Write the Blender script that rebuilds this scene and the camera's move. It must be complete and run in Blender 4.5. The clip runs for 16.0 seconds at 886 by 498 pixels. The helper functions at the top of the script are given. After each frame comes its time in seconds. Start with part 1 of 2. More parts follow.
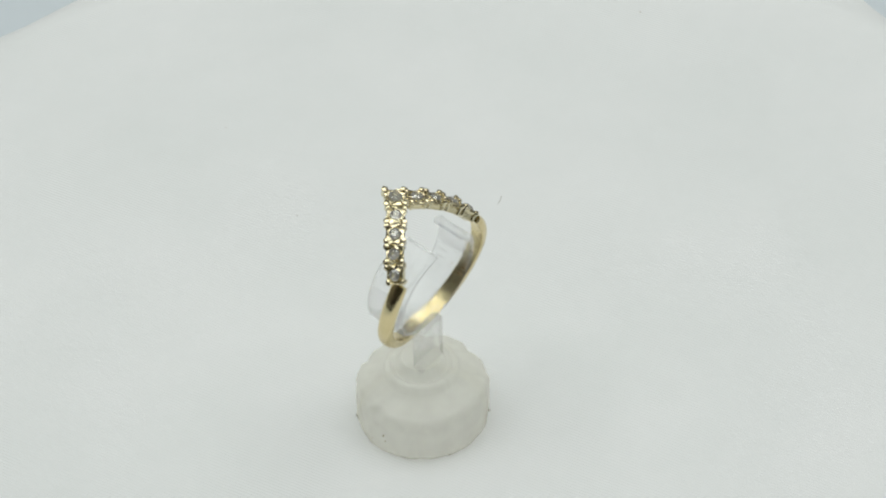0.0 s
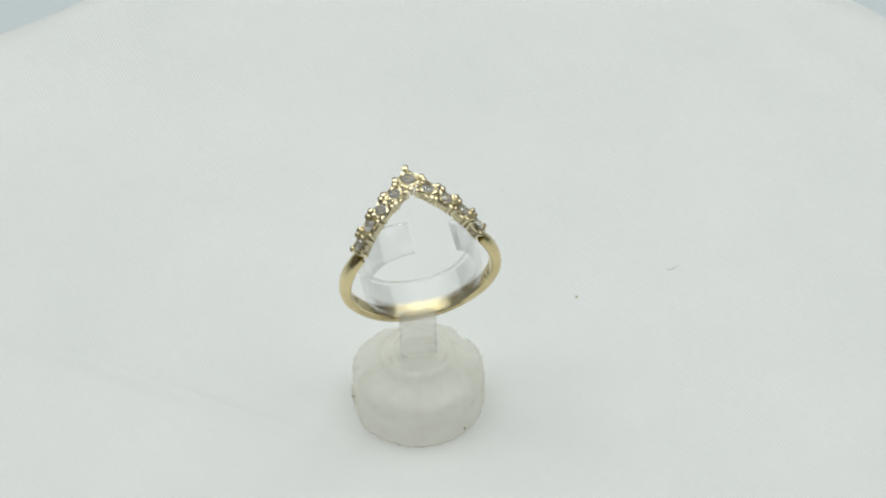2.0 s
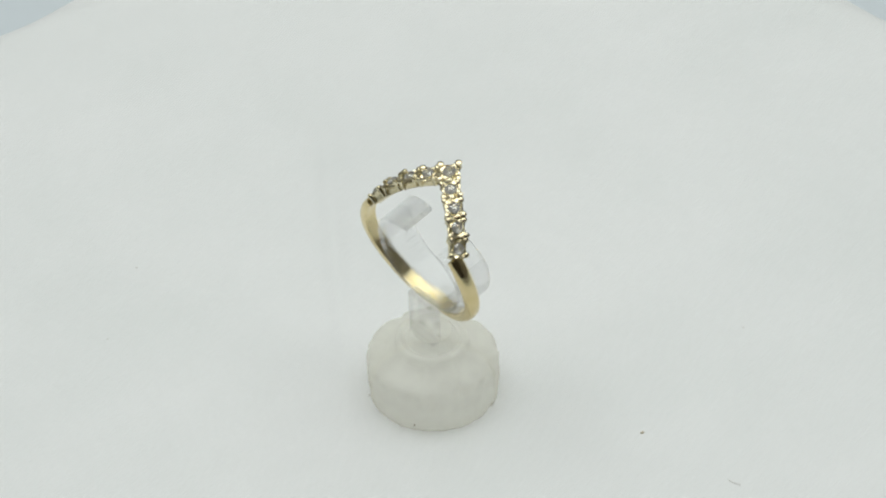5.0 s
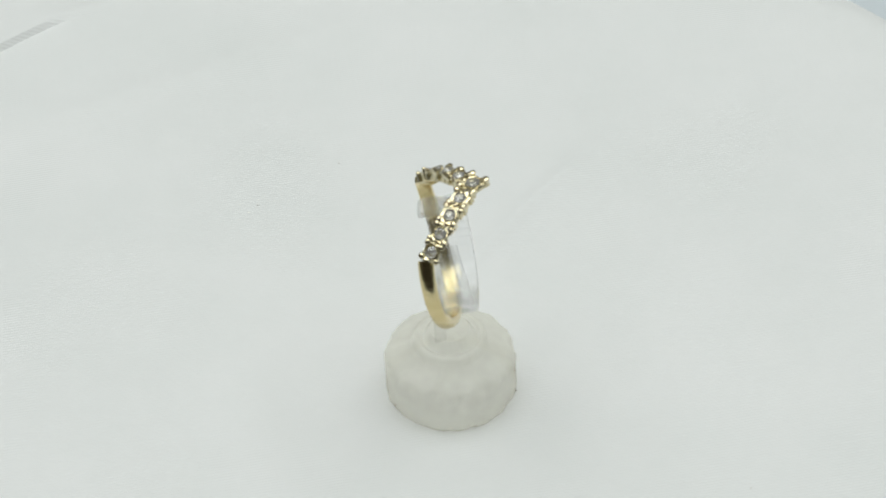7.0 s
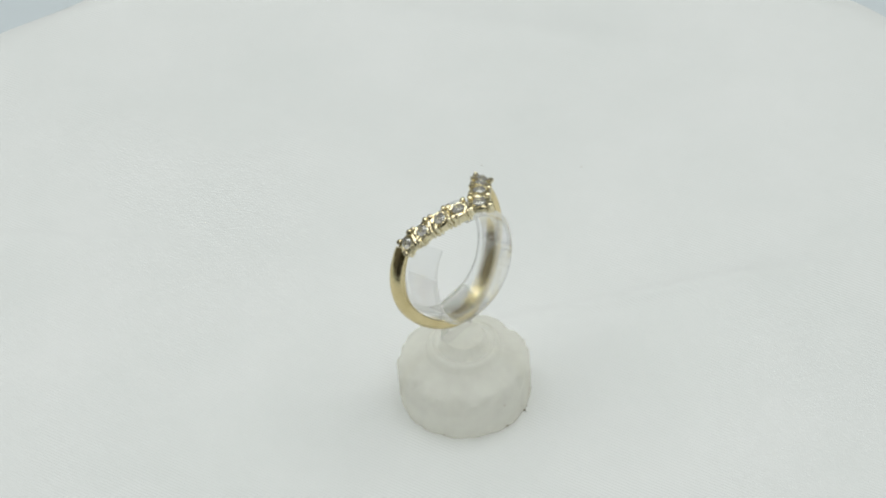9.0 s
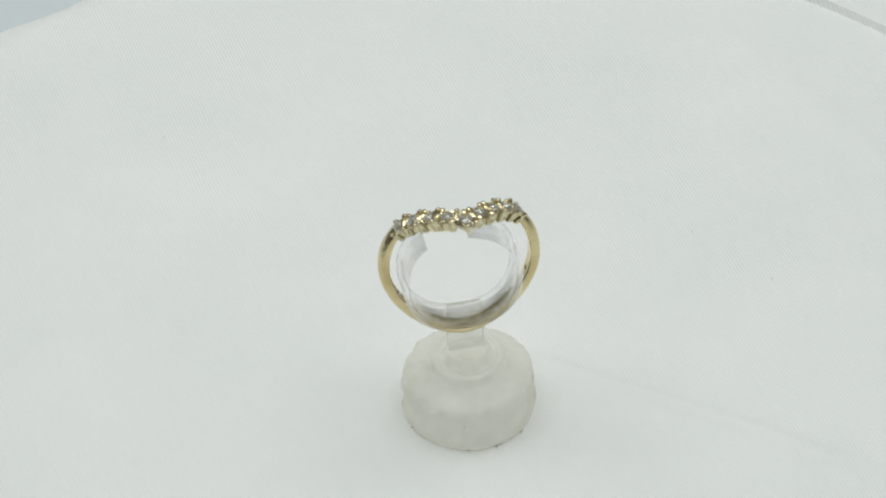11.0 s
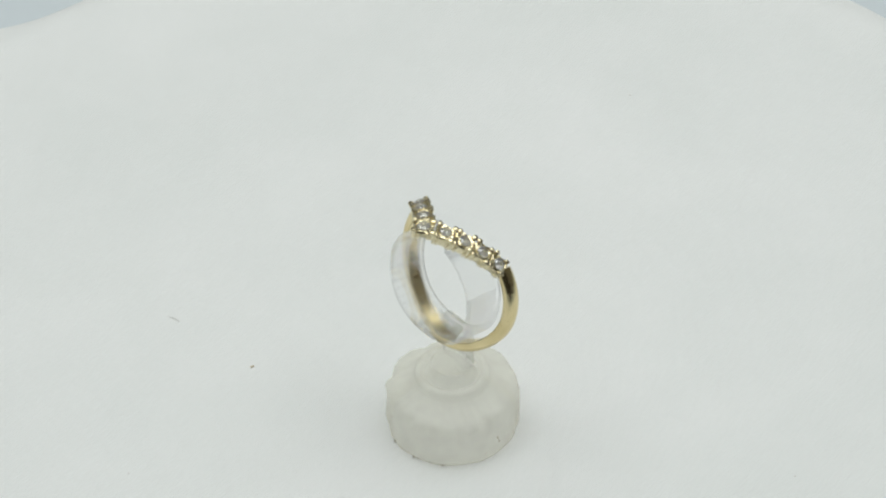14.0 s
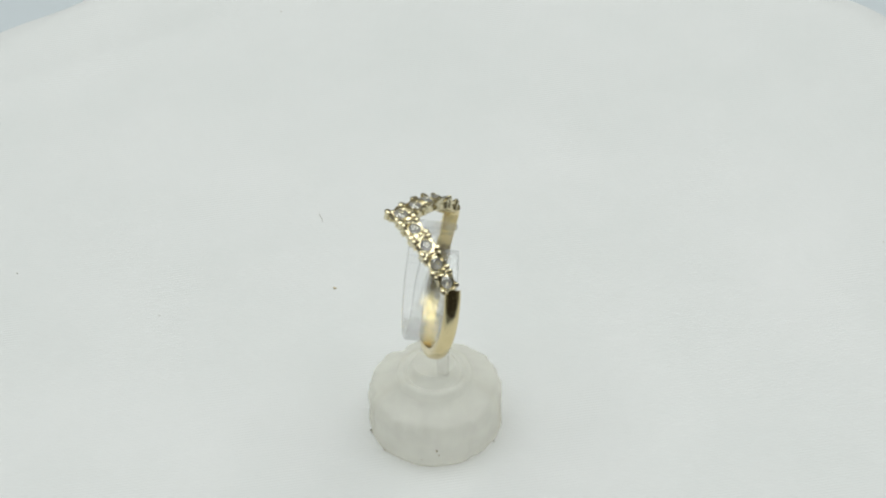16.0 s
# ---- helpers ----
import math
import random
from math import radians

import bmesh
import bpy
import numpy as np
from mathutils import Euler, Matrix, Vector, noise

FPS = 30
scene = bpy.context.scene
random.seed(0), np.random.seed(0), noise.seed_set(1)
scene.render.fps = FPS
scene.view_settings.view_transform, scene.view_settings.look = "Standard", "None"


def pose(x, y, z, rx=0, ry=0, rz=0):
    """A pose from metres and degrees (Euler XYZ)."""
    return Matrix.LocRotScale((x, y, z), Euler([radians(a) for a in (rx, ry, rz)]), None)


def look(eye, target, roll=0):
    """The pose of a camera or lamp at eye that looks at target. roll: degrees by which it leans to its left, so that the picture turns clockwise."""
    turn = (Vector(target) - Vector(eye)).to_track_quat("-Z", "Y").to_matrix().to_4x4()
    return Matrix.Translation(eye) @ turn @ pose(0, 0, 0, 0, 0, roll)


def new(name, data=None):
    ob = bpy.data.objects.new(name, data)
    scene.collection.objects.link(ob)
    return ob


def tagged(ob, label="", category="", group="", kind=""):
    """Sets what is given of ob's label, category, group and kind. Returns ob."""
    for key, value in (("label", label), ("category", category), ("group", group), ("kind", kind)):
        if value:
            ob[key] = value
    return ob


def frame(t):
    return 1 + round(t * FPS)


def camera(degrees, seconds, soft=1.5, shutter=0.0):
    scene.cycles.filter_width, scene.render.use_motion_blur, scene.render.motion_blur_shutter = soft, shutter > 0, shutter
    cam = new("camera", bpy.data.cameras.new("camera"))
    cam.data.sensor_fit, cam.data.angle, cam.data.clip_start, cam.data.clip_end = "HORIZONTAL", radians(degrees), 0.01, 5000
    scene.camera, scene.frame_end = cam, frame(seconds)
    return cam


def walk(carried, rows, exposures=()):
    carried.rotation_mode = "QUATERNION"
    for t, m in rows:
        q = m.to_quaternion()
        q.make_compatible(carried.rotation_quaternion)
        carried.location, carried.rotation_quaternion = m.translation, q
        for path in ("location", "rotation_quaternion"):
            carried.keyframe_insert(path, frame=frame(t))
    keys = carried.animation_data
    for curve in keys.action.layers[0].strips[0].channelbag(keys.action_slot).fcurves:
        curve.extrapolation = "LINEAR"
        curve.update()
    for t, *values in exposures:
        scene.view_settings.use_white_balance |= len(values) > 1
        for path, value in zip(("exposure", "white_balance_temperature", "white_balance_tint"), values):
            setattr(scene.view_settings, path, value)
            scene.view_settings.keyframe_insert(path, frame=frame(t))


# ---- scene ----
MM = 0.001
TURN = -20.204          # turntable speed, degrees a second (clockwise from above)

cam = camera(16.433, 16.0, soft=2.1)
EYE = Vector((0.0, -0.27218, 0.28))
AIM = EYE + Vector((0.001299, 0.731828, -0.681488))
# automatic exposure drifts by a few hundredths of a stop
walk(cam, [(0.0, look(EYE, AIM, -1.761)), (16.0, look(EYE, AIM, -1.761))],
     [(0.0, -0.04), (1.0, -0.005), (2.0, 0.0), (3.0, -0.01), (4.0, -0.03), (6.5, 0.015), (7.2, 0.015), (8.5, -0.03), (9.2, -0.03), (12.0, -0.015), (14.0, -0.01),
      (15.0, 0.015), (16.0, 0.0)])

# ---- light: one broad overhead panel, daylight-white ----
world = bpy.data.worlds.new("world")
world.use_nodes = True
world.node_tree.nodes["Background"].inputs[0].default_value = (0.8, 0.9, 1.0, 1)
world.node_tree.nodes["Background"].inputs[1].default_value = 0.05
scene.world = world


def area_lamp(name, m, sx, sy, watts, colour):
    data = bpy.data.lights.new(name, "AREA")
    data.shape, data.size, data.size_y, data.energy, data.color = "RECTANGLE", sx, sy, watts, colour
    ob = new(name, data)
    ob.matrix_world = m
    return ob


area_lamp("overhead_lamp", look((0.0, 0.14, 0.95), (0.0, 0.14, 0.0)), 1.5, 0.8, 10.75, (0.957, 1.0, 0.978))


# ---- materials ----
def material(name):
    m = bpy.data.materials.new(name)
    m.use_nodes = True
    return m, m.node_tree.nodes, m.node_tree.links, m.node_tree.nodes["Principled BSDF"]


def noise_node(nodes, links, scale, detail=3.0, rough=0.5):
    tc = nodes.new("ShaderNodeTexCoord")
    n = nodes.new("ShaderNodeTexNoise")
    n.inputs["Scale"].default_value, n.inputs["Detail"].default_value = scale, detail
    n.inputs["Roughness"].default_value = rough
    links.new(tc.outputs["Object"], n.inputs["Vector"])
    return n


def ramp_node(nodes, links, fac, a, b, lo=0.3, hi=0.7):
    r = nodes.new("ShaderNodeValToRGB")
    r.color_ramp.elements[0].position, r.color_ramp.elements[1].position = lo, hi
    r.color_ramp.elements[0].color, r.color_ramp.elements[1].color = (*a, 1), (*b, 1)
    links.new(fac, r.inputs["Fac"])
    return r


def mottled(name, a, b, scale, rough, metal=0.0, bump=0.0, bump_scale=None, rough_var=0.0):
    """Two tones mixed by noise, with fine relief and uneven gloss."""
    m, nodes, links, bsdf = material(name)
    n = noise_node(nodes, links, scale)
    links.new(ramp_node(nodes, links, n.outputs["Fac"], a, b).outputs["Color"], bsdf.inputs["Base Color"])
    bsdf.inputs["Metallic"].default_value, bsdf.inputs["Roughness"].default_value = metal, rough
    if rough_var:
        f = noise_node(nodes, links, scale * 3.1, 4)
        mr = nodes.new("ShaderNodeMapRange")
        mr.inputs["To Min"].default_value, mr.inputs["To Max"].default_value = rough - rough_var, rough + rough_var
        links.new(f.outputs["Fac"], mr.inputs["Value"])
        links.new(mr.outputs["Result"], bsdf.inputs["Roughness"])
    if bump:
        f = noise_node(nodes, links, bump_scale or scale * 6, 4)
        bp = nodes.new("ShaderNodeBump")
        bp.inputs["Strength"].default_value, bp.inputs["Distance"].default_value = bump, 0.0001
        links.new(f.outputs["Fac"], bp.inputs["Height"])
        links.new(bp.outputs["Normal"], bsdf.inputs["Normal"])
    return m


def cloth_material():
    """White satin: fine twill ribs, a cross thread, and faint uneven tone."""
    m, nodes, links, bsdf = material("white_satin")
    n = noise_node(nodes, links, 28, 5, 0.6)
    links.new(ramp_node(nodes, links, n.outputs["Fac"], (0.77, 0.785, 0.775), (0.83, 0.835, 0.83)).outputs["Color"],
              bsdf.inputs["Base Color"])
    bsdf.inputs["Roughness"].default_value = 0.55
    bsdf.inputs["Sheen Weight"].default_value = 0.15
    tc = nodes.new("ShaderNodeTexCoord")
    height = None
    for angle, scale, w in ((-61, 700, 0.75), (-151, 1250, 0.25)):
        mp = nodes.new("ShaderNodeMapping")
        mp.inputs["Rotation"].default_value = (0, 0, radians(angle))
        wv = nodes.new("ShaderNodeTexWave")
        wv.inputs["Scale"].default_value, wv.inputs["Distortion"].default_value = scale, 2.5
        wv.inputs["Detail"].default_value, wv.inputs["Detail Scale"].default_value = 3, 0.35
        links.new(tc.outputs["Object"], mp.inputs["Vector"])
        links.new(mp.outputs["Vector"], wv.inputs["Vector"])
        mul = nodes.new("ShaderNodeMath")
        mul.operation = "MULTIPLY_ADD"
        mul.inputs[1].default_value, mul.inputs[2].default_value = w, 0.0
        links.new(wv.outputs["Fac"], mul.inputs[0])
        if height:
            links.new(height, mul.inputs[2])
        height = mul.outputs[0]
    bp = nodes.new("ShaderNodeBump")
    bp.inputs["Strength"].default_value, bp.inputs["Distance"].default_value = 0.34, 0.00012
    links.new(height, bp.inputs["Height"])
    links.new(bp.outputs["Normal"], bsdf.inputs["Normal"])
    return m


def blend(nodes, links, a, b, fac):
    mix = nodes.new("ShaderNodeMixShader")
    mix.inputs["Fac"].default_value = fac
    links.new(a, mix.inputs[1])
    links.new(b, mix.inputs[2])
    return mix.outputs["Shader"]


def cloudy(m, tint, scatter, straight):
    """Lets a share of the light scatter through a surface and another share pass straight on."""
    nodes, links = m.node_tree.nodes, m.node_tree.links
    soft = nodes.new("ShaderNodeBsdfTranslucent")
    soft.inputs["Color"].default_value = (*tint, 1)
    clear = nodes.new("ShaderNodeBsdfTransparent")
    clear.inputs["Color"].default_value = (*tint, 1)
    out = blend(nodes, links, nodes["Principled BSDF"].outputs["BSDF"], soft.outputs["BSDF"], scatter)
    out = blend(nodes, links, out, clear.outputs["BSDF"], straight)
    links.new(out, nodes["Material Output"].inputs["Surface"])
    return m


def clouded(m, scale, low, high):
    """Uneven cloudiness: the share of light that passes straight on varies over the surface."""
    nodes, links = m.node_tree.nodes, m.node_tree.links
    n = noise_node(nodes, links, scale, 2.5, 0.55)
    mr = nodes.new("ShaderNodeMapRange")
    mr.inputs["From Min"].default_value, mr.inputs["From Max"].default_value = 0.3, 0.7
    mr.inputs["To Min"].default_value, mr.inputs["To Max"].default_value = low, high
    links.new(n.outputs["Fac"], mr.inputs["Value"])
    last = nodes["Material Output"].inputs["Surface"].links[0].from_node
    links.new(mr.outputs["Result"], last.inputs["Fac"])
    return m


def clear_material(name, ior, rough, tint):
    m, nodes, links, bsdf = material(name)
    bsdf.inputs["Base Color"].default_value = (*tint, 1)
    bsdf.inputs["Transmission Weight"].default_value = 1.0
    bsdf.inputs["IOR"].default_value = ior
    f = noise_node(nodes, links, 500, 3)
    mr = nodes.new("ShaderNodeMapRange")
    mr.inputs["To Min"].default_value, mr.inputs["To Max"].default_value = rough * 0.5, rough * 1.5
    links.new(f.outputs["Fac"], mr.inputs["Value"])
    links.new(mr.outputs["Result"], bsdf.inputs["Roughness"])
    return m


CLOTH = cloth_material()
FROST = cloudy(mottled("frosted_plastic", (0.93, 0.925, 0.86), (0.99, 0.985, 0.94), 200, 0.3, bump=0.08, bump_scale=500), (0.998, 0.99, 0.95), 0.60, 0.68)
clouded(FROST, 180, 0.67, 0.59)
FROST.node_tree.nodes["Principled BSDF"].inputs["Coat Weight"].default_value = 1.0
FROST.node_tree.nodes["Principled BSDF"].inputs["Coat Roughness"].default_value = 0.08
CLEAR = cloudy(clear_material("clear_plastic", 1.4, 0.04, (0.99, 0.993, 0.995)), (0.99, 0.993, 0.995), 0.07, 0.6)
MILKY = cloudy(clear_material("milky_plastic", 1.25, 0.2, (0.985, 0.99, 0.985)), (0.99, 0.993, 0.99), 0.28, 0.6)
DIAMOND = cloudy(clear_material("diamond", 2.2, 0.01, (0.99, 0.99, 0.985)), (0.99, 0.99, 0.98), 0.2, 0.08)
GOLD = mottled("yellow_gold", (0.64, 0.525, 0.275), (0.83, 0.71, 0.42), 260, 0.19, 1.0, 0.5, 1100, 0.09)
PALE = mottled("pale_gold", (0.66, 0.575, 0.36), (0.85, 0.785, 0.57), 700, 0.24, 1.0, 0.7, 2200, 0.1)
RECESS_BROWN = mottled("painted_recess", (0.16, 0.10, 0.04), (0.34, 0.23, 0.10), 900, 0.5)
DIRT = mottled("brown_lint", (0.52, 0.44, 0.31), (0.64, 0.56, 0.43), 3000, 0.8)
SOIL = mottled("grey_brown_grime", (0.22, 0.19, 0.14), (0.34, 0.30, 0.24), 3000, 0.8)
FIBRE = mottled("grey_fibre", (0.47, 0.46, 0.43), (0.55, 0.54, 0.51), 3000, 0.8)
FAINT = mottled("pale_lint", (0.70, 0.69, 0.66), (0.76, 0.75, 0.73), 3000, 0.8)
TABLE = mottled("blue_grey_top", (0.60, 0.655, 0.69), (0.64, 0.69, 0.72), 9, 0.5, bump=0.1)
PLATTER = mottled("white_moulding", (0.72, 0.72, 0.72), (0.78, 0.78, 0.77), 20, 0.4)
CEILING = mottled("ceiling_paint", (0.60, 0.60, 0.59), (0.66, 0.66, 0.65), 3, 0.8, bump=0.1, bump_scale=60)
WALL = mottled("brown_wall_paint", (0.21, 0.195, 0.175), (0.27, 0.25, 0.225), 3, 0.8, bump=0.1, bump_scale=60)
DARKWALL = mottled("dark_surround", (0.05, 0.042, 0.034), (0.08, 0.068, 0.056), 6, 0.9)


# ---- helpers for meshes ----
def part(name, bm, mat, parent=None, label="", m=None, smooth=True):
    """Links a bmesh (or a finished mesh) as one object under a thing or a part."""
    if isinstance(bm, bpy.types.Mesh):
        me = bm
    else:
        bmesh.ops.recalc_face_normals(bm, faces=bm.faces)
        me = bpy.data.meshes.new(name)
        bm.to_mesh(me)
        bm.free()
        if smooth:
            me.polygons.foreach_set("use_smooth", [True] * len(me.polygons))
            me.set_sharp_from_angle(angle=radians(38))
        me.materials.append(mat)
    ob = new(name, me)
    if parent:
        ob.parent = parent
    if m is not None:
        ob.matrix_basis = m
    if label:
        ob["label"] = label
    return ob


def lathe(bm, profile, segs, wobble=None):
    """Spins (radius, height) points round z; a first or last radius of 0 closes it."""
    rings = []
    for k, (r, z) in enumerate(profile):
        if r == 0:
            rings.append([bm.verts.new((0, 0, z))] * segs)
            continue
        row = []
        for i in range(segs):
            a = math.tau * i / segs
            rr, zz = wobble(r, z, a) if wobble else (r, z)
            row.append(bm.verts.new((rr * math.cos(a), rr * math.sin(a), zz)))
        rings.append(row)
    for a, b in zip(rings, rings[1:]):
        for i in range(segs):
            j = (i + 1) % segs
            vs = []
            for v in (a[i], a[j], b[j], b[i]):
                if v not in vs:
                    vs.append(v)
            if len(vs) > 2:
                bm.faces.new(vs)
    return bm


def sweep(bm, sections, closed=False):
    """Skins a row of equal loops of points; open rows get end caps."""
    rows = [[bm.verts.new(p) for p in s] for s in sections]
    n = len(rows[0])
    pairs = list(zip(rows, rows[1:])) + ([(rows[-1], rows[0])] if closed else [])
    for a, b in pairs:
        for i in range(n):
            bm.faces.new((a[i], a[(i + 1) % n], b[(i + 1) % n], b[i]))
    if not closed:
        bm.faces.new(rows[0][::-1])
        bm.faces.new(rows[-1])
    return bm


def block(bm, x0, x1, y0, y1, z0, z1, bevel=0.0):
    made = bmesh.ops.create_cube(bm, size=1.0, matrix=Matrix.Translation(((x0 + x1) / 2, (y0 + y1) / 2, (z0 + z1) / 2))
                                 @ Matrix.Diagonal((x1 - x0, y1 - y0, z1 - z0, 1)))
    if bevel:
        edges = {e for v in made["verts"] for e in v.link_edges}
        bmesh.ops.bevel(bm, geom=list(edges), offset=bevel, segments=2, affect="EDGES", profile=0.6)
    return bm


# ---- room ----
# walls, floor and ceiling are unseen, added to close the place and shape reflections
def room():
    def wall(name, x0, x1, y0, y1, z0, z1, mat, label):
        tagged(part(name, block(bmesh.new(), x0, x1, y0, y1, z0, z1), mat), label, "wall", kind="structure")
    pale = "plain brown-grey wall, unseen, added to close the room"
    wall("wall_north", -0.9, 0.9, 0.9, 1.0, -0.8, 1.05, WALL, pale)
    wall("wall_east", 0.9, 1.0, -0.9, 1.0, -0.8, 1.05, WALL, pale)
    wall("wall_west", -1.0, -0.9, -0.9, 1.0, -0.8, 1.05, WALL, pale)
    # added out of view so the polished gold mirrors a dark area
    wall("wall_south", -1.0, 1.0, -1.0, -0.9, -0.8, 1.05, DARKWALL, "unseen dark wall added behind the viewer for reflections")
    tagged(part("floor", block(bmesh.new(), -1.0, 1.0, -1.0, 1.0, -0.9, -0.8), TABLE), "plain grey floor", "floor", kind="structure")
    tagged(part("ceiling", block(bmesh.new(), -1.0, 1.0, -1.0, 1.0, 1.05, 1.15), CEILING), "plain pale painted ceiling", "ceiling", kind="structure")
    table = tagged(new("table"), "blue-grey matt table under the turntable", "table")
    table.location = (0, 0.1, -0.8)
    part("tabletop", block(bmesh.new(), -0.7, 0.7, -0.55, 0.65, 0.73, 0.76, 0.004), TABLE, table)
    leg = None
    for x in (-0.64, 0.64):
        for y in (-0.48, 0.58):
            if leg is None:
                leg = part("leg", block(bmesh.new(), -0.025, 0.025, -0.025, 0.025, 0, 0.73, 0.003), PLATTER, table).data
                bpy.data.objects["leg"].location = (x, y, 0)
            else:
                part("leg", leg, None, table, m=pose(x, y, 0))


room()


# ---- turntable and its cloth ----
RIM = 0.1


def bump_at(a, centre, width):
    d = (math.degrees(a) - centre + 180) % 360 - 180
    return math.exp(-(d / width) ** 2)


def plateau(a, first, last, soft):
    d = math.degrees(a) % 360
    up, down = (d - first) / soft, (last - d) / soft
    return 1 / (1 + math.exp(-4 * up)) / (1 + math.exp(-4 * down))


def crease(x, y, x0, y0, angle, length, width, height):
    """A soft raised line in the cloth."""
    c, s = math.cos(radians(angle)), math.sin(radians(angle))
    u, v = (x - x0) * c + (y - y0) * s, -(x - x0) * s + (y - y0) * c
    return height * math.exp(-(v / width) ** 2) * math.exp(-(u / length) ** 4)


CREASES = (            # x, y, direction, half length, half width, height
    (-0.0250, -0.0190, 14.5, 0.024, 0.0011, 0.00034),
    (0.0530, -0.0315, 176, 0.014, 0.0012, 0.00026),
    (-0.0100, -0.0750, 166, 0.030, 0.0030, 0.00040),
    (0.0060, 0.0850, -13, 0.022, 0.0030, 0.00040),
    (-0.0340, -0.0210, 8, 0.016, 0.0030, 0.00040),
    (0.0300, 0.0140, 92, 0.010, 0.0012, 0.00006),
)


def cloth_height(x, y):
    r = math.hypot(x, y)
    z = 0.0004 * noise.noise(Vector((x * 28, y * 28, 3.0))) * min(1.0, max(0.0, (r - 0.02) / 0.04))
    for c in CREASES:
        z += crease(x, y, *c)
    return z


def turntable():
    thing = tagged(new("turntable"), "round white turntable slowly turning under a cloth", "turntable")
    thing.location = (0, 0, -0.04)
    lathe_profile = [(0, 0.012), (0.097, 0.012), (0.0985, 0.0135), (0.0985, 0.0375), (0.097, 0.039), (0, 0.039)]
    part("platter", lathe(bmesh.new(), lathe_profile, 96), PLATTER, thing)
    part("foot", lathe(bmesh.new(), [(0, 0), (0.07, 0), (0.072, 0.002), (0.07, 0.012), (0, 0.012)], 64), PLATTER, thing)
    return thing


def table_cloth():
    segs, bm = 480, bmesh.new()
    radii = [0.0] + [0.0007 * k for k in range(1, 131)] + [0.0922, 0.0934, 0.0945, 0.0954, 0.0962, 0.097, 0.0978, 0.0985, 0.0992, 0.0998, 0.1005, 0.1011, 0.1018, 0.1028]
    rows = []
    for k, r in enumerate(radii):
        row = []
        for i in range(segs):
            a = math.tau * i / segs
            rr = r
            flare = plateau(a, 264, 291, 4) + 0.5 * bump_at(a, 58, 6)
            z = cloth_height(r * math.cos(a), r * math.sin(a)) if r < 0.0962 else 0.00012 * noise.noise(Vector((math.cos(a) * 9, math.sin(a) * 9, 1)))
            if r > 0.0962:
                d = r - 0.0962
                z += 0.0009 * flare * math.exp(-((r - 0.0982) / 0.0034) ** 2)
                z -= (d * d * 55 + max(0, r - 0.1005) * 9.0) * (1 - 0.72 * min(1, flare))
                rr = r + (0.0012 * math.sin(a * 23 + 2 * math.sin(a * 5)) + 0.019 * flare) * max(0.0, (r - 0.0988) / 0.0037)
            row.append(bm.verts.new((rr * math.cos(a), rr * math.sin(a), z)))
            if r == 0:
                row = row * segs
                break
        rows.append(row)
    for a, b in zip(rows, rows[1:]):
        for i in range(segs):
            j = (i + 1) % segs
            vs = [a[i], a[j], b[j], b[i]] if a[i] is not a[j] else [a[i], b[j], b[i]]
            bm.faces.new(vs)
    ob = part("cloth", bm, CLOTH)
    sol = ob.modifiers.new("thickness", "SOLIDIFY")
    sol.thickness, sol.offset = 0.0004, -1.0
    return tagged(ob, "white satin cloth with faint creases covering the turntable", "cloth")


# ---- the ring stand ----
BASE = (-2.665 * MM, -1.769 * MM, 0.0)
FACING = 52.0
BASE_R = 8.35 * MM


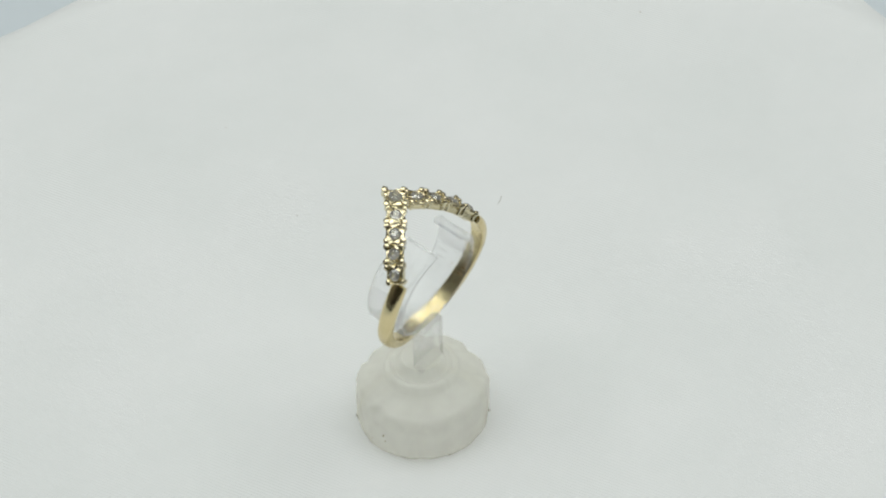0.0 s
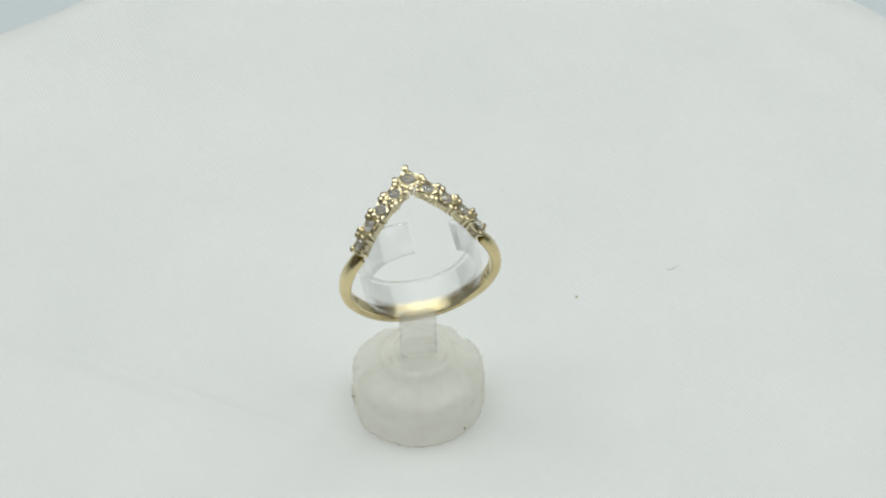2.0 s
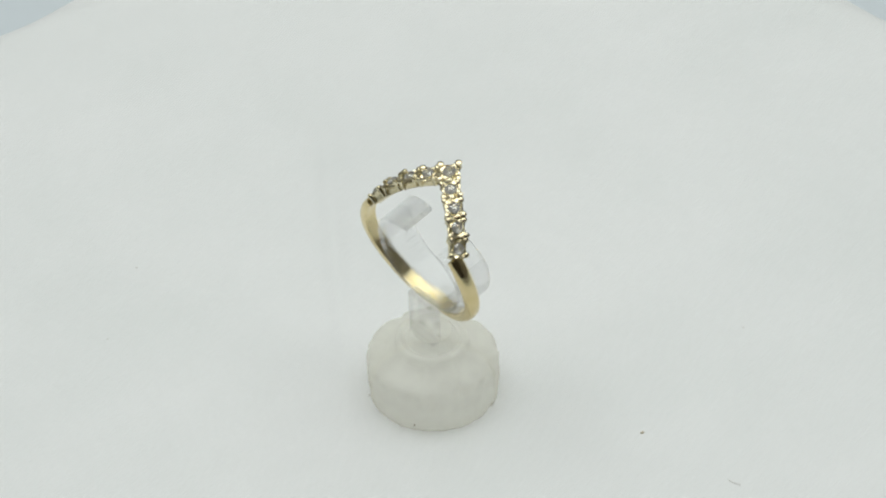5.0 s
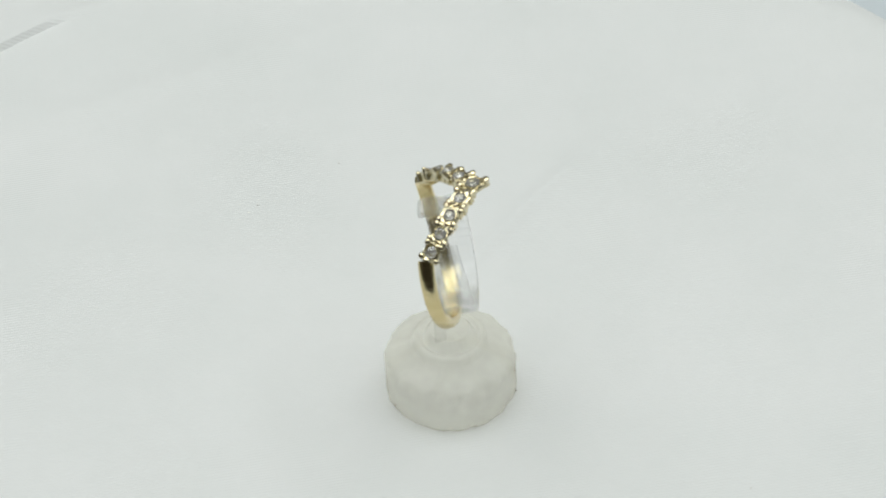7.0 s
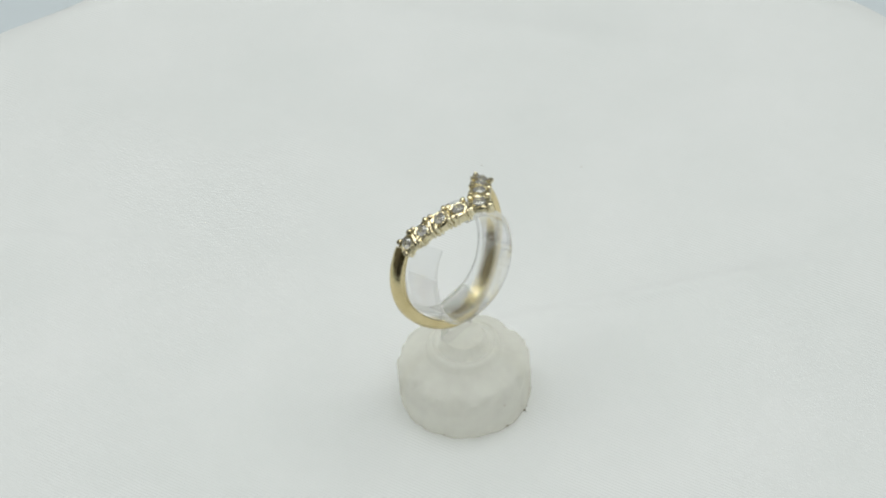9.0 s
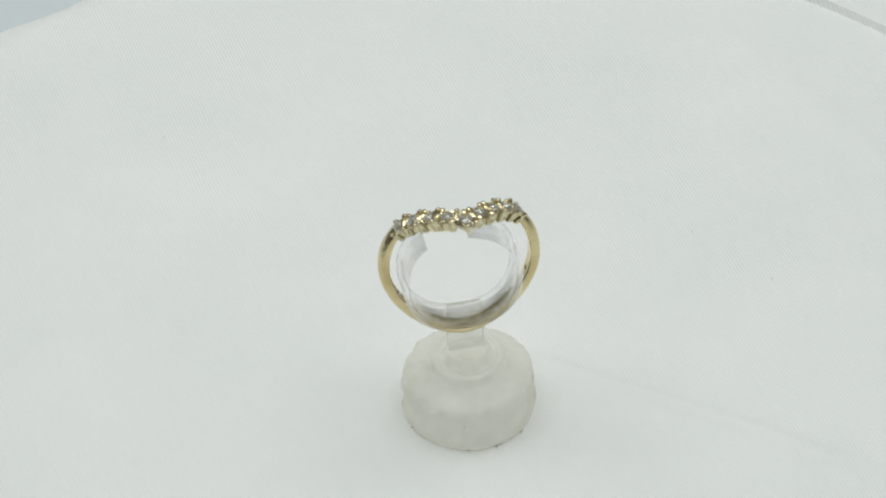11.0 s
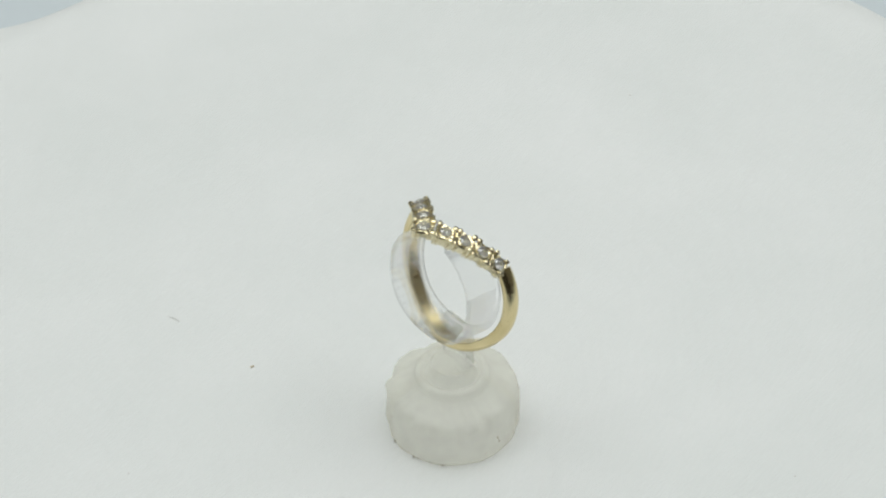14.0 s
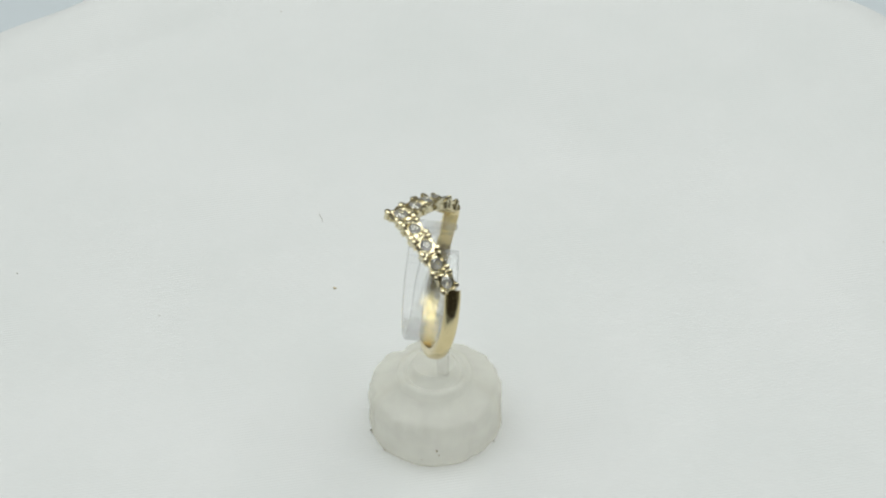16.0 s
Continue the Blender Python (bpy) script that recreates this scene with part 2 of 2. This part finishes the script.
def ring_stand():
    stand = tagged(new("ring_stand"), "frosted plastic ring stand with a clear open clip", "ring stand")
    stand.matrix_basis = pose(*BASE, 0, 0, FACING)

    def rough(r, z, a):
        p = Vector((math.cos(a) * 3.2, math.sin(a) * 3.2, z * 300))
        k = 0.1 * MM * noise.noise(p * 0.8) + 0.3 * MM * noise.noise(p * 1.7) + 0.09 * MM * noise.noise(p * 3.6) + 0.08 * MM * noise.noise(p * 8.0)
        rim = math.exp(-((z - 5.9 * MM) / (0.9 * MM)) ** 2)
        k += rim * (0.26 * MM * noise.noise(p * 2.9) + 0.16 * MM * noise.noise(p * 6.1))
        chip = sum(bump_at(a, c, 7) for c in (347, 170, 98, 33))
        k -= 0.42 * MM * rim * chip
        lift = (0.07 * MM * noise.noise(p * 2.5) - 0.25 * MM * rim * chip) if z > 1 * MM else 0
        return r + k * (r / BASE_R) ** 3, z + lift
    prof = [(7.9, 0.04), (8.2, 0.12), (8.32, 0.7), (8.32, 2.0), (8.3, 3.2), (8.3, 4.4), (8.28, 5.2), (8.2, 5.8), (7.95, 6.22), (7.55, 6.5),
            (7.0, 6.72), (6.3, 6.98), (5.6, 7.4), (5.0, 7.75), (4.78, 8.0), (4.66, 8.55), (4.52, 8.85), (4.25, 9.02), (3.95, 9.02), (3.7, 8.8), (3.4, 8.7),
            (3.05, 9.0), (2.85, 9.7), (2.5, 10.15), (0, 10.3)]
    prof = [(pr * MM, pz * MM) for pr, pz in prof]
    base = part("base", lathe(bmesh.new(), prof, 120, rough), FROST, stand, "cloudy frosted round plastic base with rough moulded edge")
    bm = block(bmesh.new(), -2.25 * MM, 2.3 * MM, -1.9 * MM, -0.4 * MM, 9.5 * MM, 16.55 * MM, 0.4 * MM)
    part("stem", bm, MILKY, stand, "flat cloudy plastic stem")
    # open clip: a flattened C of clear plastic round the ring's axis
    bm, sections = bmesh.new(), []
    across, below, above, thick = 7.45, 7.25, 6.3, 0.85
    tip = pose(0.75 * MM, 0.0, 23.73 * MM, 9.85)
    first, last, count = 41.0, 349.0, 96

    def clip_radius(a):
        down = below if math.cos(a) < 0 else above
        return (abs(math.sin(a) / across) ** 2.25 + abs(math.cos(a) / down) ** 2.25) ** (-1 / 2.25) * MM
    for k in range(count + 1):
        deg = first + (last - first) * k / count
        a = radians(deg)
        ends = min(1.0, min(deg - first, last - deg) / 42.0)
        half0, half1 = -2.5 * MM, (2.0 + 0.62 * ends) * MM
        b, ro = 0.2 * MM, clip_radius(a)
        ri = ro - thick * MM
        loop = []
        for rad, y in ((ri + b, half0), (ro - b, half0), (ro, half0 + b), (ro, half1 - b), (ro - b, half1), (ri + b, half1), (ri, half1 - b), (ri, half0 + b)):
            loop.append((rad * math.sin(a), y, rad * math.cos(a)))
        sections.append(loop)
    clip = part("clip", sweep(bm, sections), CLEAR, stand, "clear plastic open ring-shaped clip", m=tip)
    # moulded size marks on the clip's outer face
    tick = None
    for k in range(6):
        for side in (1, -1):
            a = radians(180 + side * (38 + 7.5 * k))
            ro = clip_radius(a) + 0.02 * MM
            m = Matrix.Translation((ro * math.sin(a), 1.6 * MM, ro * math.cos(a))) @ Matrix.Rotation(a, 4, "Y")
            if tick is None:
                ob = part("size_mark", block(bmesh.new(), -0.035 * MM, 0.035 * MM, -0.75 * MM, 0.75 * MM, -0.05 * MM, 0.05 * MM), CLEAR, clip, m=m)
                tick = ob.data
            else:
                part("size_mark", tick, None, clip, m=m)
    # grime caught on the rough edge
    rnd, grime = random.Random(5), None
    for deg, z, s in ((78, 0.3, 1.0), (103, 0.25, 1.1), (107, 0.35, 0.8), (130, 0.3, 1.0), (168, 1.4, 1.0), (181, 3.0, 1.1), (183, 2.2, 0.8), (301, 1.1, 1.1),
                      (75, 4.3, 0.7), (240, 0.3, 0.8), (20, 0.4, 0.8)):
        a = radians(deg)
        m = pose((BASE_R + 0.02 * MM) * math.cos(a), (BASE_R + 0.02 * MM) * math.sin(a), z * MM, 20, 30, deg) @ Matrix.Diagonal((s, s, s, 1))
        if grime is None:
            bm = bmesh.new()
            bmesh.ops.create_icosphere(bm, subdivisions=1, radius=0.125 * MM)
            for v in bm.verts:
                v.co *= rnd.uniform(0.6, 1.3)
            grime = part("grime_speck", bm, SOIL, base, m=m).data
        else:
            part("grime_speck", grime, None, base, m=m)
    return stand


# ---- the ring ----
RING_C = (0.42, -1.9, 23.8)      # centre, in the stand's space, millimetres
TILT = 10.5


def arm_y(phi):
    return (6.85 - 6.8 * abs(phi)) * MM


def shank():
    """The plain band from shoulder to shoulder, with a rounded outer face."""
    bm, sections = bmesh.new(), []
    count, start = 96, 0.93
    for k in range(count + 1):
        phi = start + (math.tau - 2 * start) * k / count
        side = min(phi, math.tau - phi)
        s = max(0.0, min(1.0, (side - 0.9) / 0.85))
        y = (0.55 * (1 - s) ** 2 - 0.3 + 1.4 * max(0.0, (side - start) / (math.pi - start)) ** 1.5) * MM
        half = (0.97 - 0.06 * s) * MM
        inner, outer = 8.75 * MM, (9.75 + 0.33 * math.sin(min(1.0, (side - 0.9) / 0.55) * math.pi / 2)) * MM
        flat = 0.36 * MM * math.sin(2 * (side - math.pi / 2)) ** 2 if side > math.pi / 2 else 0.0
        inner, outer = inner - flat, outer - flat
        loop = []
        for f, r in ((-1.0, inner + 0.12 * MM), (-0.88, inner), (0.88, inner), (1.0, inner + 0.12 * MM), (1.0, outer - 0.62 * MM), (0.86, outer - 0.3 * MM),
                     (0.55, outer - 0.08 * MM), (0.0, outer), (-0.55, outer - 0.08 * MM), (-0.86, outer - 0.3 * MM), (-1.0, outer - 0.62 * MM)):
            loop.append((r * math.sin(phi), y + f * half, r * math.cos(phi)))
        sections.append(loop)
    return sweep(bm, sections)


def setting_mesh(seed, body, plate, deep):
    """A waisted collet, shallower towards the finger's side, with a bright-cut star plate on top. Top plane at z = 0."""
    bm = bmesh.new()
    rings = []
    for half, z, cut in ((0.86, -1.7, 0.12), (0.93, -1.6, 0.14), (0.9, -0.6, 0.2), (1.14, -0.25, 0.5), (1.15, -0.12, 0.53), (1.05, -0.03, 0.5)):
        a, b = half, half - cut
        rings.append([bm.verts.new((x * MM, y * MM, z * MM)) for x, y in
                      ((a, -b), (a, 0), (a, b), (b, a), (0, a), (-b, a), (-a, b), (-a, 0), (-a, -b), (-b, -a), (0, -a), (b, -a))])
    for k, row in enumerate(rings):
        for v in row:
            v.co.x *= body if k < 3 else plate
            if k < 3:
                v.co.z = (v.co.z + 0.3 * MM) * deep - 0.3 * MM
                if v.co.y > 0:
                    v.co.y *= 0.92
    rnd = random.Random(seed)
    for row in rings[3:]:
        for v in row:
            v.co += Vector((rnd.uniform(-1, 1), rnd.uniform(-1, 1), rnd.uniform(-0.7, 0.6))) * 0.09 * MM
    for row in rings[4:6]:
        for v in (row[1], row[4], row[7], row[10]):
            v.co.x, v.co.y = v.co.x * 0.86, v.co.y * 0.86
    for row in rings[:2]:
        for v in row:
            v.co.z += 0.2 * (MM - v.co.y)
    for radius, z, jitter in ((0.95, -0.1, 0.14), (0.82, -0.02, 0.1), (0.73, -0.05, 0.03), (0.5, -0.36, 0.0)):
        row = []
        for i in range(12):
            ang, rr = radians(-36 + 30 * i), radius + rnd.uniform(-jitter, jitter)
            row.append(bm.verts.new((rr * MM * math.cos(ang), rr * MM * math.sin(ang), (z + rnd.uniform(-jitter, jitter)) * MM)))
        rings.append(row)
    for a, b in zip(rings, rings[1:]):
        for i in range(12):
            bm.faces.new((a[i], a[(i + 1) % 12], b[(i + 1) % 12], b[i]))
    bm.faces.new(rings[0][::-1])
    bm.faces.new(rings[-1])
    return bm


def rib_mesh():
    bm = bmesh.new()
    bmesh.ops.create_cone(bm, cap_ends=True, segments=8, radius1=0.2 * MM, radius2=0.23 * MM, depth=1.4 * MM)
    return bm


def prong_mesh():
    bm = bmesh.new()
    lathe(bm, [(0, -0.9 * MM), (0.17 * MM, -0.9 * MM), (0.22 * MM, -0.15 * MM), (0.28 * MM, 0.0 * MM), (0.315 * MM, 0.13 * MM), (0.28 * MM, 0.27 * MM),
               (0.16 * MM, 0.36 * MM), (0, 0.39 * MM)], 10)
    return bm


def stone_mesh():
    """A round brilliant: table, crown, girdle and pavilion facets."""
    bm = bmesh.new()

    def ring(r, z, n, off):
        return [bm.verts.new((r * MM * math.cos(math.tau * (i + off) / n), r * MM * math.sin(math.tau * (i + off) / n), z * MM)) for i in range(n)]
    table, mid, girdle, low = ring(0.36, 0.22, 8, 0), ring(0.52, 0.13, 8, 0.5), ring(0.66, 0.0, 16, 0), ring(0.66, -0.04, 16, 0)
    belly = ring(0.36, -0.18, 8, 0.5)
    tip = bm.verts.new((0, 0, -0.36 * MM))
    bm.faces.new(table)
    for i in range(8):
        j = (i + 1) % 8
        bm.faces.new((table[i], mid[i], table[j]))
        bm.faces.new((table[j], mid[i], girdle[2 * j], mid[j]))
        bm.faces.new((mid[i], girdle[2 * i], girdle[2 * i + 1]))
        bm.faces.new((mid[i], girdle[2 * i + 1], girdle[2 * j]))
        bm.faces.new((low[2 * i], low[2 * i + 1], belly[i]))
        bm.faces.new((low[2 * i + 1], low[2 * j], belly[i]))
        bm.faces.new((low[2 * j], belly[j], tip, belly[i]))
    for i in range(16):
        bm.faces.new((girdle[i], girdle[(i + 1) % 16], low[(i + 1) % 16], low[i]))
    return bm


def ring():
    """The wishbone ring: a V of nine set stones on a plain band."""
    thing = tagged(new("ring"), "yellow gold wishbone ring with nine small clear stones in a V", "ring")
    place = pose(*BASE, 0, 0, FACING) @ pose(*[v * MM for v in RING_C], TILT, 0, 0)
    low = Matrix.Translation((0, 0, -10.1 * MM))
    thing.matrix_basis = place @ low
    up = low.inverted()
    band = part("band", shank(), GOLD, thing, "polished yellow gold band", m=up)
    # hallmarks struck inside the band: thin plates, recess darkness put into their brown colour
    stamp = None
    for k, deg in enumerate((103, 109, 114, 119, 125, 246, 251)):
        a = radians(deg)
        side = min(a, math.tau - a)
        r = 8.735 * MM - (0.36 * MM * math.sin(2 * (side - math.pi / 2)) ** 2 if side > math.pi / 2 else 0.0)
        y = (-0.3 + 1.4 * ((side - 0.93) / (math.pi - 0.93)) ** 1.5) * MM
        m = Matrix.Translation((r * math.sin(a), y, r * math.cos(a))) @ Matrix.Rotation(a, 4, "Y")
        if stamp is None:
            stamp = part("hallmark", block(bmesh.new(), -0.2 * MM, 0.2 * MM, -0.32 * MM, 0.32 * MM, -0.02 * MM, 0.025 * MM), RECESS_BROWN, band, m=m).data
        else:
            part("hallmark", stamp, None, band, m=m)
    rnd = random.Random(11)
    claw = gem = rib = None
    collets = []
    for k in range(-4, 5):
        phi = 0.211 * k
        rad = 9.83 * MM
        p = Vector((rad * math.sin(phi), arm_y(phi) + (0.3 * MM if k == 0 else 0), rad * math.cos(phi)))
        radial = Vector((math.sin(phi), 0, math.cos(phi)))
        along = Vector((math.cos(phi), 0, -math.sin(phi))) * 9.95
        slope = -6.8 * (1 if k > 0 else -1)
        tangent = (along + Vector((0, slope, 0))).normalized() if k else Vector((1, 1, 0)).normalized()
        side = radial.cross(tangent).normalized()
        m = Matrix((tangent, side, radial)).transposed().to_4x4()
        m.translation = p
        m = up @ m
        slim = 1.06 - 0.035 * abs(k)
        stretch = Matrix.Diagonal((0.99 if k else 1.12, slim if k else 1.12, 1.0, 1))
        if k == 0 or len(collets) < 4:
            body = setting_mesh(len(collets), 1.0, 1.0, 0.55) if k == 0 else setting_mesh(len(collets), 1.32, 1.09, 1.0)
            s = part("setting", body, PALE, thing, "ribbed pale gold setting", m=m @ stretch, smooth=False)
            collets.append(s.data)
        else:
            s = part("setting", collets[(k * 3) % 4], None, thing, "ribbed pale gold setting", m=m @ stretch)
        for x, y in ((1, 1), (1, -1), (-1, 1), (-1, -1)):
            pm = pose(x * rnd.uniform(0.93, 1.02) * MM, y * rnd.uniform(0.95, 1.08) * MM, rnd.uniform(-0.12, 0.04) * MM, rnd.uniform(-9, 9), rnd.uniform(-9, 9), 0)
            pm = pm @ Matrix.Diagonal((rnd.uniform(1.0, 1.4), rnd.uniform(1.0, 1.3), 1, 1))
            if abs(k) == 4 and x * k > 0:
                pm = Matrix.Translation((-0.12 * x * MM, 0, -0.16 * MM)) @ pm
            if claw is None:
                claw = part("prong", prong_mesh(), PALE, s, m=pm).data
            else:
                part("prong", claw, None, s, m=pm)
        for x, y in ((-1.0, 1.0), (-0.6, 1.0), (0.6, 1.0), (1.0, 1.0), (-0.9, -1.0), (0.9, -1.0)):
            rm = pose(x * MM, 0.95 * y * MM, (-0.86 if y > 0 else -0.5) * MM, rnd.uniform(-3, 3), rnd.uniform(-3, 3), 0)
            if k == 0:
                rm = pose(0.85 * x * MM, 0.93 * y * MM, -0.6 * MM) @ Matrix.Diagonal((1, 1, 0.6, 1))
            elif y > 0:
                rm = rm @ Matrix.Diagonal((0.78, 1, 1, 1))
            if rib is None:
                rib = part("rib", rib_mesh(), PALE, s, m=rm).data
            else:
                part("rib", rib, None, s, m=rm)
        gm = pose(0, 0, 0.1 * MM, rnd.uniform(-6, 6), rnd.uniform(-6, 6), rnd.uniform(0, 45)) @ Matrix.Diagonal((1.12, 1.12, 1.1, 1))
        if gem is None:
            gem = part("gemstone", stone_mesh(), DIAMOND, s, "small clear brilliant-cut stone", m=gm, smooth=False).data
        else:
            part("gemstone", gem, None, s, "small clear brilliant-cut stone", m=gm)
    return thing


# ---- lint on the cloth ----
def lint_speck(x, y, size, mat, label):
    rnd, bm = random.Random(int(x * 1e6)), bmesh.new()
    bmesh.ops.create_icosphere(bm, subdivisions=2, radius=size)
    for v in bm.verts:
        v.co *= rnd.uniform(0.75, 1.2)
        v.co.x *= 1.5
        v.co.z *= 0.6
    ob = part("lint_speck", bm, mat)
    ob.matrix_basis = pose(x, y, cloth_height(x, y) + size * 0.45, 0, 0, rnd.uniform(0, 180))
    return tagged(ob, label, "lint")


def lint_fibre(x, y, length, width, turn, bend, mat, label):
    bm, sections = bmesh.new(), []
    for k in range(13):
        f = k / 12 - 0.5
        w = width * (1 - 1.5 * f * f)
        c = Vector((f * length, bend * (4 * f * f) + 0.15 * bend * math.sin(9 * f), 0.15 * width * math.sin(7 * f)))
        sections.append([c + Vector((0, w * math.cos(math.tau * i / 6), w * 0.7 * math.sin(math.tau * i / 6))) for i in range(6)])
    ob = part("lint_fibre", sweep(bm, sections), mat)
    ob.matrix_basis = pose(x, y, cloth_height(x, y) + width * 0.5, 0, 0, turn)
    return tagged(ob, label, "lint")


moving = [turntable(), table_cloth(), ring_stand(), ring()]
moving.append(lint_speck(1.69 * MM, 25.57 * MM, 0.17 * MM, DIRT, "tiny brown speck of lint on the white cloth"))
moving.append(lint_fibre(8.51 * MM, 37.8 * MM, 1.75 * MM, 0.06 * MM, 68, 0.12 * MM, FIBRE, "short dark grey fibre lying on the white cloth"))
for sx, sy, ss in ((63.8, -13.8, 0.12), (-18.5, -44.8, 0.13), (-19.1, 36.2, 0.11), (30.4, 77.5, 0.14), (-4.8, -45.3, 0.12), (-29.3, 55.0, 0.12)):
    moving.append(lint_speck(sx * MM, sy * MM, 0.9 * ss * MM, FAINT, "tiny pale grey speck of lint on the white cloth"))


def motions():
    """Everything on the turntable goes round with it at one steady speed."""
    for thing in moving:
        home = thing.matrix_basis.copy()
        walk(thing, [(0.25 * k, Matrix.Rotation(radians(TURN * 0.25 * k), 4, "Z") @ home) for k in range(65)])


motions()
